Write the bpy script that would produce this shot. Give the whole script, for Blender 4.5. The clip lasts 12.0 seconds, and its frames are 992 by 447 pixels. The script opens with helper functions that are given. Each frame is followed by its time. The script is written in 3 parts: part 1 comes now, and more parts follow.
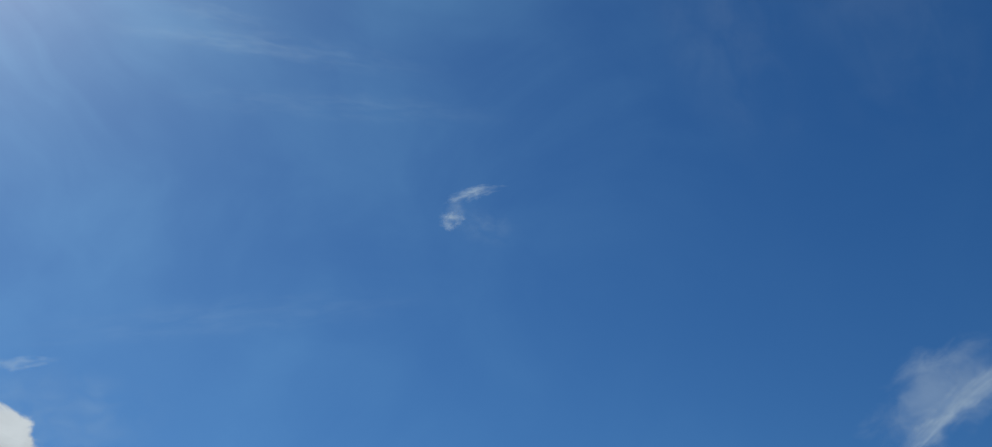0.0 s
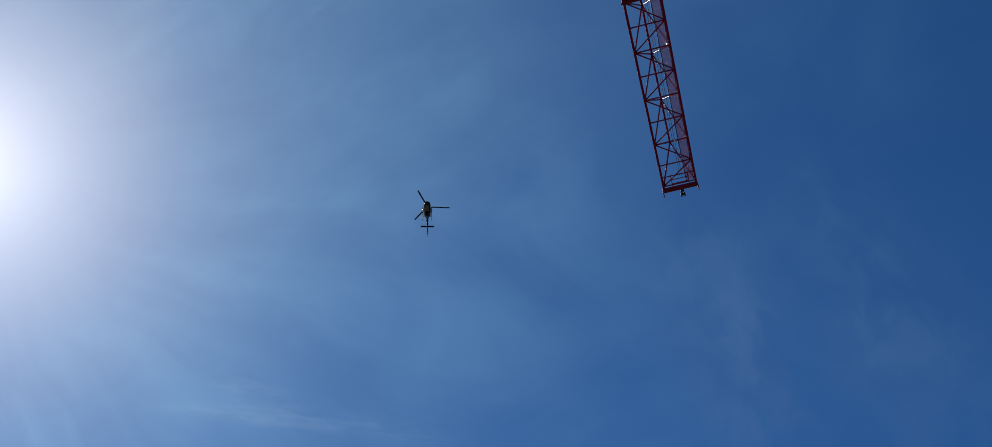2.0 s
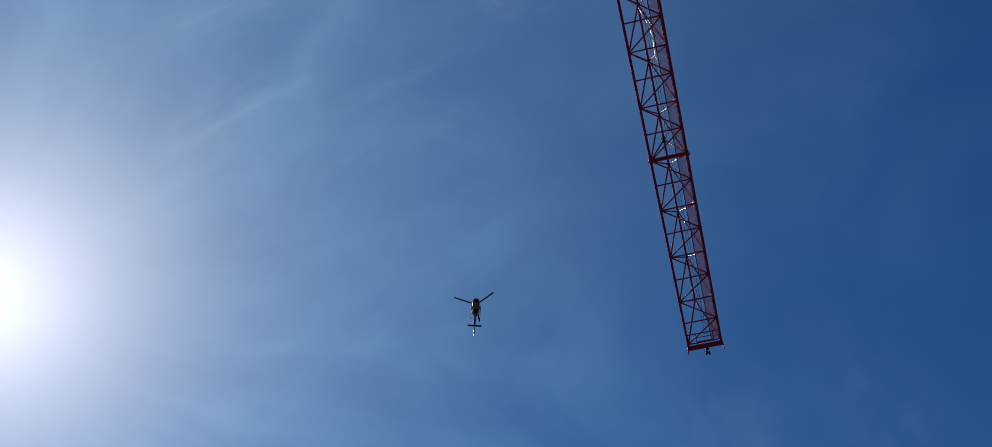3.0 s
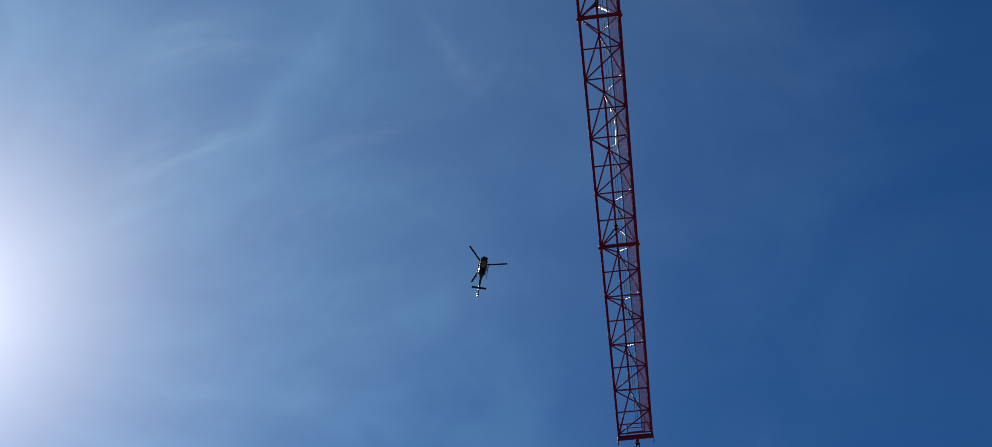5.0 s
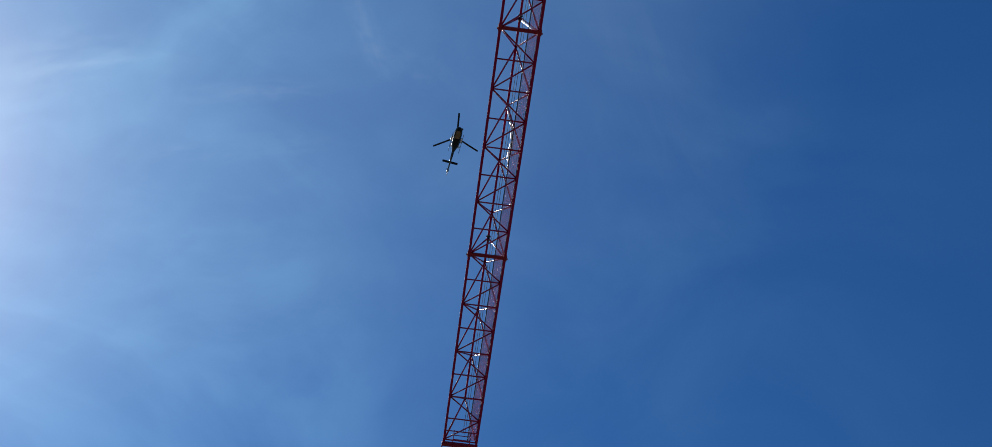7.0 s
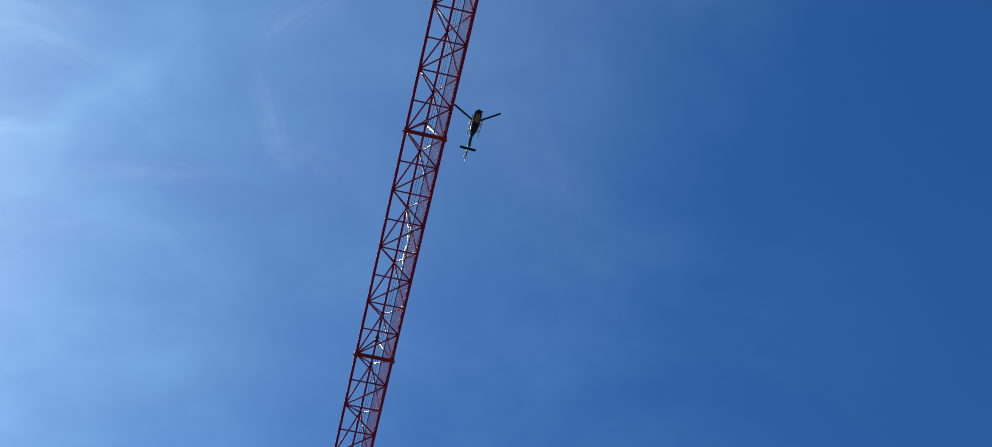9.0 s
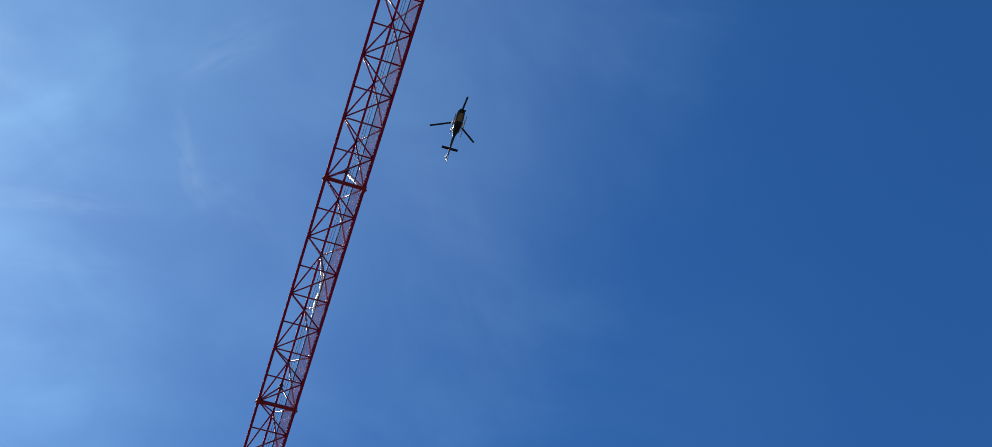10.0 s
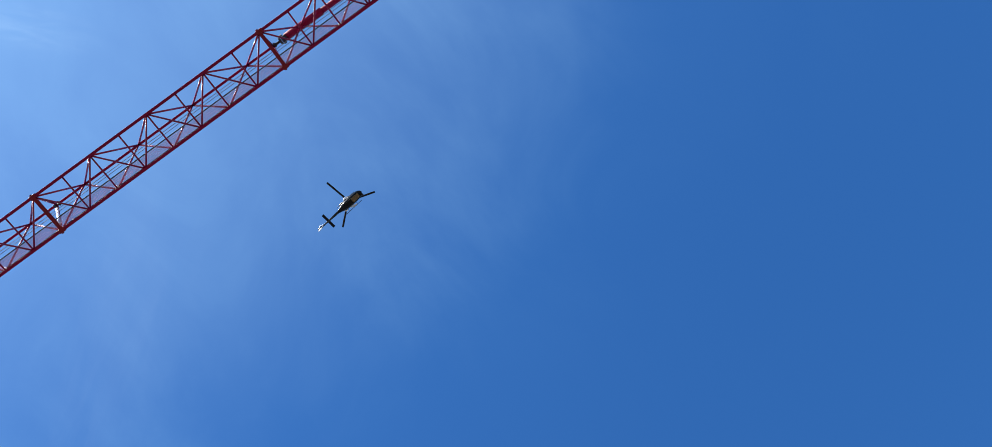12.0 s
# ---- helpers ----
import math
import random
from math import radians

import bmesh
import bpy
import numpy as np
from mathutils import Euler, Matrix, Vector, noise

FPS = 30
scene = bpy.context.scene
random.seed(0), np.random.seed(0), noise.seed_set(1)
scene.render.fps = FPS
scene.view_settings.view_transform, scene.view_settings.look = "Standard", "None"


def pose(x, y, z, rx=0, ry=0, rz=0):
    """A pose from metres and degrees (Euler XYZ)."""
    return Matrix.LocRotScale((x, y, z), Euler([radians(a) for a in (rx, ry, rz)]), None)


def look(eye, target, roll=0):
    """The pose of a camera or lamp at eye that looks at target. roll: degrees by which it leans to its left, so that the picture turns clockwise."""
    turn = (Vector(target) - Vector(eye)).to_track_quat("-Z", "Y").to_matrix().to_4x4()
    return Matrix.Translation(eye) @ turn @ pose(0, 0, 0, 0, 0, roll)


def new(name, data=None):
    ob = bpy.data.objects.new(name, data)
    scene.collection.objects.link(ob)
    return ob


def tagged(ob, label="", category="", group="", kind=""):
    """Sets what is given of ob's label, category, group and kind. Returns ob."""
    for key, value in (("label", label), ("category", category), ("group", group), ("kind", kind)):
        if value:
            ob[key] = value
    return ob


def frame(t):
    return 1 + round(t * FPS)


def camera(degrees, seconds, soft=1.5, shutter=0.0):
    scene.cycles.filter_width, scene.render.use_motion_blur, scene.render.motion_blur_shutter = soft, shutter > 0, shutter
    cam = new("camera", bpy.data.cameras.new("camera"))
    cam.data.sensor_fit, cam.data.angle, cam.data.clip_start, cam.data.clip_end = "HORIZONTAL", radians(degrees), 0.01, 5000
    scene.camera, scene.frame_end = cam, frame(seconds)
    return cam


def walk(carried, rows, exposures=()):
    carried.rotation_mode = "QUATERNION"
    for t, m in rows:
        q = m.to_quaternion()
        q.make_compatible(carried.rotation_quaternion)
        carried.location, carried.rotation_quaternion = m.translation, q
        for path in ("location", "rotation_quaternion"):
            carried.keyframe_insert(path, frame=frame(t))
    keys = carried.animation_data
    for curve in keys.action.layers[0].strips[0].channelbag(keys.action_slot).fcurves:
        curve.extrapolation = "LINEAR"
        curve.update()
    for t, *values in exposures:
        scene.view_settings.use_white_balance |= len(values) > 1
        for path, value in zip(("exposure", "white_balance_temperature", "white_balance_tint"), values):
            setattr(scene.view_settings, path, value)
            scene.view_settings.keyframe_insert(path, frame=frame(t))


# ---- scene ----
# ---- camera ----
EYE = (-1.610, -32.350, 1.6)
cam = camera(49.26, 12.0, soft=0.6)
# seconds and the three turns of the carried camera, which stays on its spot
TURNS = [
    (0.0, 121.34, 1.54, 12.85),
    (0.2, 121.93, 2.07, 13.65),
    (0.4, 123.84, 3.38, 14.47),
    (0.5, 126.01, 2.95, 14.76),
    (0.6, 127.75, 2.71, 14.68),
    (0.7, 129.29, 2.96, 14.75),
    (1.0, 130.45, 2.76, 14.50),
    (1.2, 130.35, 2.79, 14.60),
    (1.3, 130.55, 2.70, 14.69),
    (1.5, 132.96, 1.35, 13.31),
    (1.7, 136.18, 1.58, 13.61),
    (1.8, 137.75, 0.97, 13.08),
    (2.0, 140.61, 1.92, 15.10),
    (2.2, 143.16, 1.89, 15.67),
    (2.5, 144.91, 1.41, 16.21),
    (2.7, 145.03, 1.38, 16.27),
    (3.0, 148.60, -0.26, 14.26),
    (3.2, 151.56, -1.92, 13.17),
    (4.8, 152.54, -2.58, 8.50),
    (5.0, 152.45, -1.08, 7.31),
    (5.2, 152.05, -1.01, 6.37),
    (5.5, 152.24, -1.06, 6.12),
    (5.7, 152.02, -0.74, 5.46),
    (6.0, 152.16, -0.21, 2.99),
    (6.2, 152.21, 0.11, 1.77),
    (6.5, 152.19, -0.24, -2.63),
    (6.7, 152.26, -0.66, -4.74),
    (7.0, 152.64, -1.31, -7.44),
    (7.2, 153.58, -1.15, -8.22),
    (8.8, 157.85, 1.66, -13.75),
    (9.0, 158.17, 1.97, -13.70),
    (9.2, 158.48, 2.35, -13.83),
    (9.5, 159.63, 2.35, -14.22),
    (9.8, 160.52, 3.14, -14.60),
    (10.0, 160.84, 4.83, -18.74),
    (10.2, 160.23, 5.96, -25.01),
    (10.4, 158.09, 6.75, -32.19),
    (10.5, 157.40, 6.19, -34.69),
    (10.6, 156.19, 5.23, -37.52),
    (10.7, 155.14, 4.95, -38.97),
    (10.8, 154.18, 5.19, -40.42),
    (10.9, 157.68, 4.11, -43.03),
    (11.0, 161.56, 4.53, -44.71),
    (11.2, 162.16, 8.24, -46.35),
    (11.3, 163.14, 9.84, -47.05),
    (11.5, 165.08, 10.74, -48.32),
    (11.7, 166.86, 10.16, -52.15),
    (12.0, 166.97, 10.14, -54.88),
]
EXPOSURES = [(0.0, -0.5, 6300, 4), (1.0, -0.67, 6250, 4), (1.5, -0.56, 6230, 6), (2.5, -0.46, 6270, 6), (5.0, -0.32, 6300, 7), (7.0, 0.12, 6320, 6), (9.5, 0.5, 6380, 8), (10.0, 0.56, 6420, 8), (10.5, 0.98, 6600, 7), (12.0, 1.18, 6620, 7)]
walk(cam, [(t, pose(*EYE, rx, ry, rz)) for t, rx, ry, rz in TURNS], EXPOSURES)

# the helicopter's hub: seconds, place, course
HELI_Z, HELI_PITCH, HELI_ROLL = 205.6, -2.0, 0.0
FLIGHT = [
    (0.0, -72.07, 149.51, -164.8),
    (0.6, -66.71, 143.50, -164.8),
    (1.0, -62.30, 136.30, -164.3),
    (1.5, -57.60, 131.59, -163.6),
    (2.0, -53.13, 121.48, -163.0),
    (2.5, -47.90, 114.67, -162.5),
    (3.0, -43.14, 108.30, -162.4),
    (5.0, -23.10, 82.41, -163.6),
    (5.5, -18.18, 75.47, -164.5),
    (6.0, -13.09, 68.69, -167.2),
    (6.5, -8.02, 61.57, -170.1),
    (7.0, -3.09, 54.48, -172.1),
    (9.0, 15.47, 25.59, -177.8),
    (9.5, 19.71, 18.65, -179.3),
    (10.0, 23.69, 12.01, -181.5),
    (10.5, 27.43, 4.95, -183.0),
    (11.0, 31.33, -1.61, -184.3),
    (11.5, 34.67, -7.89, -185.9),
    (12.0, 37.55, -14.38, -187.2),
]
SPIN, SPIN_START = 2324.2, -11.1
SLIP = [(0.6, 5.6), (2.0, 1.4), (2.5, -0.2), (3.0, -1.7), (5.0, -2.7), (5.5, -3.5), (6.0, -4.5), (6.5, -5.9), (7.0, -10.8), (9.0, 16.7), (9.5, 12.0), (10.0, 7.1), (10.5, 8.8), (11.0, -2.6), (11.5, -6.6), (12.0, -11.1)]

# direction, width and height in degrees, lean, density, light, edge, bend, label
CLOUDS = [
    ((-0.1928, 0.8162, 0.5446), 3.31, 0.87, 167.0, 0.42, 1.0, 1.3, 0.25, 'small torn white cloud wisp in blue sky'),
    ((-0.2148, 0.8238, 0.5246), 1.83, 1.21, 172.0, 0.55, 1.0, 1.2, 0, 'small torn white cloud puff in blue sky'),
    ((-0.2107, 0.8198, 0.5325), 1.61, 1.48, 178.1, 0.17, 0.95, 1.4, 0, 'thin haze joining two small cloud puffs'),
    ((-0.1874, 0.8343, 0.5184), 3.44, 1.74, -165.6, 0.05, 0.88, 1.4, 0, 'very faint cloud haze beside a small puff'),
    ((0.1902, 0.9255, 0.3276), 11.5, 1.48, 148.8, 0.42, 0.94, 1.5, 0.15, 'long drawn-out white cloud streak low in the sky'),
    ((-0.5898, 0.751, 0.297), 6.03, 6.03, -166.0, 1.0, 0.88, 0.25, 0.0, 'bright white heaped cloud low in the sky'),
    ((-0.5692, 0.7279, 0.3825), 4.36, 0.87, 165.7, 0.24, 1.08, 1.3, 0.0, 'thin white cloud wisp over a heaped cloud'),
    ((0.1861, 0.9207, 0.3431), 8.12, 5.03, 153.8, 0.24, 0.88, 0.9, 0, 'ragged pale cloud beside a longer streak'),
    ((-0.5456, 0.7631, 0.3463), 8.22, 4.03, 172.2, 0.1, 0.9, 1.4, 0, 'faint haze round a heaped cloud'),
    ((-0.3549, 0.6783, 0.6434), 15.4, 1.54, 179.9, 0.05, 1.15, 1.4, 0.2, 'faint white cirrus streak in blue sky'),
    ((-0.3858, 0.663, 0.6416), 8.09, 0.87, 177.9, 0.055, 1.15, 1.4, 0.1, 'faint white cirrus streak in blue sky'),
    ((-0.3828, 0.6475, 0.6589), 5.74, 0.94, -179.6, 0.05, 1.15, 1.4, 0, 'faint white cirrus streak in blue sky'),
    ((-0.303, 0.7347, 0.607), 15.66, 1.48, 179.1, 0.035, 1.1, 1.4, 0.1, 'faint white cirrus streak in blue sky'),
    ((-0.4195, 0.7956, 0.4371), 18.68, 1.88, 169.5, 0.035, 1.08, 1.4, 0, 'long faint cirrus streak in blue sky'),
    ((-0.3214, 0.2632, 0.9097), 9.61, 2.82, 129.2, 0.062, 1.15, 1.5, 0.5, 'faint feathery cirrus wisp near the sun'),
    ((-0.341, 0.3481, 0.8733), 9.53, 3.09, 120.3, 0.085, 1.15, 1.5, 0.45, 'curved feathery cirrus hook near the sun'),
    ((-0.415, 0.3835, 0.825), 8.42, 5.03, 92.5, 0.06, 1.1, 1.5, 0, 'broad pale cirrus patch near the sun'),
    ((-0.1862, 0.3669, 0.9114), 6.44, 1.14, 146.6, 0.03, 1.1, 1.4, 0.2, 'faint short cirrus streak in blue sky'),
    ((-0.0944, 0.3184, 0.9432), 4.02, 1.34, -142.2, 0.036, 1.01, 1.4, 0.0, 'faint short cirrus wisp in blue sky'),
    ((-0.105, 0.2947, 0.9498), 4.69, 1.14, -138.6, 0.024, 0.84, 1.4, 0.0, 'faint short cirrus wisp in blue sky'),
    ((-0.3091, 0.2505, 0.9174), 6.7, 2.01, 125.9, 0.04, 0.84, 1.4, 0.0, 'pale cirrus patch in blue sky'),
    ((0.049, 0.7319, 0.6797), 17.2, 6.38, -97.9, 0.038, 0.94, 1.4, 0, 'barely visible cirrus band in blue sky'),
    ((0.1768, 0.7308, 0.6593), 18.99, 7.38, -98.1, 0.028, 0.94, 1.4, 0, 'barely visible cirrus band in blue sky'),
    ((-0.0957, 0.2129, 0.9724), 6.78, 2.21, 109.9, 0.03, 0.9, 1.4, 0.2, 'faint pale cirrus patch in blue sky'),
    ((-0.2022, 0.3685, 0.9074), 9.27, 1.14, 141.8, 0.028, 0.9, 1.4, 0, 'faint white cirrus streak in blue sky'),
    ((-0.2077, 0.4168, 0.885), 10.62, 1.34, 144.0, 0.03, 0.9, 1.4, 0, 'faint white cirrus streak in blue sky'),
    ((0.1594, 0.3164, 0.9351), 20.54, 5.7, -98.2, 0.013, 0.9, 1.5, 0, 'barely visible cirrus band in blue sky'),
    ((-0.0626, 0.3331, 0.9408), 6.35, 2.35, -176.9, 0.025, 0.8, 1.4, 0.3, 'faint pale cirrus patch in blue sky'),
]

# ---- light ----
SUN = Vector((-0.549, 0.396, 0.736)).normalized()
SUN_EL = math.asin(SUN.z)
SUN_AZ = math.atan2(SUN.x, SUN.y)

world = bpy.data.worlds.new("sky")
scene.world = world
world.use_nodes = True
wt = world.node_tree
sky = wt.nodes.new("ShaderNodeTexSky")
sky.sky_type = "NISHITA"
sky.sun_disc = False
sky.sun_elevation = SUN_EL
sky.sun_rotation = SUN_AZ
sky.altitude = 200
sky.air_density = 1.0
sky.dust_density = 0.25
sky.ozone_density = 8.0
deep = wt.nodes.new("ShaderNodeHueSaturation")
deep.inputs["Hue"].default_value = 0.505
deep.inputs["Saturation"].default_value = 1.18
wt.links.new(sky.outputs["Color"], deep.inputs["Color"])
wt.links.new(deep.outputs["Color"], wt.nodes["Background"].inputs["Color"])
wt.nodes["Background"].inputs["Strength"].default_value = 0.094

sun_data = bpy.data.lights.new("sun", "SUN")
sun_data.energy = 4.0
sun_data.angle = radians(0.53)
sun_data.color = (1.0, 0.95, 0.88)
sun = new("sun", sun_data)
sun.matrix_world = look(SUN * 100, (0, 0, 0))


# ---- materials ----
class Nodes:
    """Short hand for building one node material."""

    def __init__(self, name):
        self.mat = bpy.data.materials.new(name)
        self.mat.use_nodes = True
        self.tree = self.mat.node_tree
        self.bsdf = self.tree.nodes["Principled BSDF"]
        self.out = self.tree.nodes["Material Output"]

    def add(self, kind, **values):
        node = self.tree.nodes.new(kind)
        for key, value in values.items():
            setattr(node, key, value)
        return node

    def put(self, value, socket):
        if isinstance(value, bpy.types.NodeSocket):
            self.tree.links.new(value, socket)
        else:
            socket.default_value = value

    def math(self, op, a, b=0.0, c=None):
        node = self.add("ShaderNodeMath", operation=op)
        self.put(a, node.inputs[0])
        self.put(b, node.inputs[1])
        if c is not None:
            self.put(c, node.inputs[2])
        return node.outputs[0]

    def vec(self, op, a, b=None):
        node = self.add("ShaderNodeVectorMath", operation=op)
        self.put(a, node.inputs[0])
        if b is not None:
            self.put(b, node.inputs[1])
        return node.outputs["Value"] if op == "DOT_PRODUCT" else node.outputs["Vector"]

    def noise(self, vector, scale, detail=4.0, rough=0.55, distort=0.0):
        node = self.add("ShaderNodeTexNoise")
        self.put(vector, node.inputs["Vector"])
        node.inputs["Scale"].default_value = scale
        node.inputs["Detail"].default_value = detail
        node.inputs["Roughness"].default_value = rough
        node.inputs["Distortion"].default_value = distort
        return node.outputs["Fac"]

    def span(self, value, a, b, lo=0.0, hi=1.0):
        node = self.add("ShaderNodeMapRange", interpolation_type="SMOOTHSTEP")
        self.put(value, node.inputs["Value"])
        for key, v in zip(("From Min", "From Max", "To Min", "To Max"), (a, b, lo, hi)):
            node.inputs[key].default_value = v
        return node.outputs["Result"]

    def mix(self, fac, a, b):
        node = self.add("ShaderNodeMix", data_type="RGBA")
        self.put(fac, node.inputs[0])
        self.put(a, node.inputs[6])
        self.put(b, node.inputs[7])
        return node.outputs[2]


def surface(name, base, worn, rough=0.4, metal=0.0, grain=30.0, coat=0.0, coat_rough=0.05, shine=0.5, patch=1.2, wear=(0.55, 0.75), bump=0.1):
    """A painted, metal or mineral surface: stains at a large scale, grain and relief at a small one."""
    n = Nodes(name)
    at = n.add("ShaderNodeTexCoord").outputs["Object"]
    large = n.noise(at, patch, 5, 0.6, 0.3)
    small = n.noise(at, grain, 4, 0.6)
    mixed = n.math("ADD", n.math("MULTIPLY", large, 0.75), n.math("MULTIPLY", small, 0.25))
    n.put(n.mix(n.span(mixed, *wear), (*base, 1), (*worn, 1)), n.bsdf.inputs["Base Color"])
    n.put(n.span(mixed, 0.3, 0.75, rough * 0.8, min(1.0, rough * 1.45)), n.bsdf.inputs["Roughness"])
    n.bsdf.inputs["Metallic"].default_value = metal
    n.bsdf.inputs["Coat Weight"].default_value = coat
    n.bsdf.inputs["Coat Roughness"].default_value = coat_rough
    n.bsdf.inputs["Specular IOR Level"].default_value = shine
    relief = n.add("ShaderNodeBump")
    relief.inputs["Strength"].default_value = bump
    relief.inputs["Distance"].default_value = 0.004
    n.put(small, relief.inputs["Height"])
    n.put(relief.outputs["Normal"], n.bsdf.inputs["Normal"])
    return n.mat


RED = surface("red_paint", (0.25, 0.008, 0.046), (0.18, 0.010, 0.038), rough=0.24, grain=25, bump=0.0, shine=0.5)
RED_MATT = surface("matt_red_paint", (0.25, 0.008, 0.046), (0.18, 0.010, 0.038), rough=0.6, grain=20, shine=0.1)
RED_MESH = surface("red_mesh_paint", (0.62, 0.28, 0.40), (0.50, 0.22, 0.32), rough=0.5, grain=30)
RED_JOINT = surface("red_joint_paint", (0.22, 0.006, 0.014), (0.14, 0.010, 0.014), shine=0.3, rough=0.5, grain=18)
# pale metal only for parts added where the sun glints on the jib
GLINT_METAL = surface("glint_metal", (0.92, 0.92, 0.93), (0.86, 0.86, 0.88), rough=0.38, metal=0.7, grain=10, bump=0.0)
ROPE = surface("steel_rope", (0.09, 0.09, 0.11), (0.07, 0.07, 0.08), rough=0.6, metal=0.2, grain=80)
DARK = surface("dark_fitting", (0.02, 0.016, 0.02), (0.04, 0.03, 0.028), rough=0.55, grain=30)
CONCRETE = surface("packed_earth", (0.085, 0.078, 0.07), (0.06, 0.055, 0.05), rough=0.9, grain=6, patch=0.05)
FOOTING = surface("footing_concrete", (0.40, 0.39, 0.37), (0.30, 0.29, 0.27), rough=0.9, grain=9, patch=0.5)
BOOM = surface("dark_boom_paint", (0.012, 0.014, 0.018), (0.02, 0.021, 0.025), rough=0.26, grain=20, shine=0.5, bump=0.0, coat=0.0)
HULL = surface("dark_hull_paint", (0.007, 0.009, 0.012), (0.012, 0.013, 0.015), rough=0.22, grain=20, shine=0.12, bump=0.0, coat=0.1, coat_rough=0.08)
# white for the bulges that stand in for sun glints on the dark hull
GLINT_WHITE = surface("white_glint_paint", (0.78, 0.79, 0.80), (0.66, 0.67, 0.68), rough=0.25, grain=15, coat=1.0, coat_rough=0.1, bump=0.0)
FIN = surface("pale_fin_paint", (0.64, 0.67, 0.70), (0.52, 0.55, 0.58), rough=0.35, grain=15, bump=0.02)
BELLY = surface("tan_belly_panel", (0.18, 0.115, 0.046), (0.12, 0.078, 0.034), rough=0.5, grain=12, patch=2.5)
BLADE = surface("grey_blade_paint", (0.012, 0.013, 0.016), (0.02, 0.02, 0.022), rough=0.5, grain=14, shine=0.25)
ALLOY = surface("polished_alloy", (0.88, 0.88, 0.9), (0.75, 0.75, 0.77), rough=0.55, metal=0.6, grain=20)
n = Nodes("tinted_glazing")
n.bsdf.inputs["Base Color"].default_value = (0.02, 0.025, 0.03, 1)
n.bsdf.inputs["Roughness"].default_value = 0.06
n.bsdf.inputs["IOR"].default_value = 1.5
GLAZING = n.mat


def glow(n, strength, colour):
    """Light of the far sky added to what shows behind it."""
    lit = n.add("ShaderNodeEmission")
    n.put(colour, lit.inputs["Color"])
    n.put(strength, lit.inputs["Strength"])
    both = n.add("ShaderNodeAddShader")
    n.put(n.add("ShaderNodeBsdfTransparent").outputs[0], both.inputs[0])
    n.put(lit.outputs[0], both.inputs[1])
    n.put(both.outputs[0], n.out.inputs["Surface"])


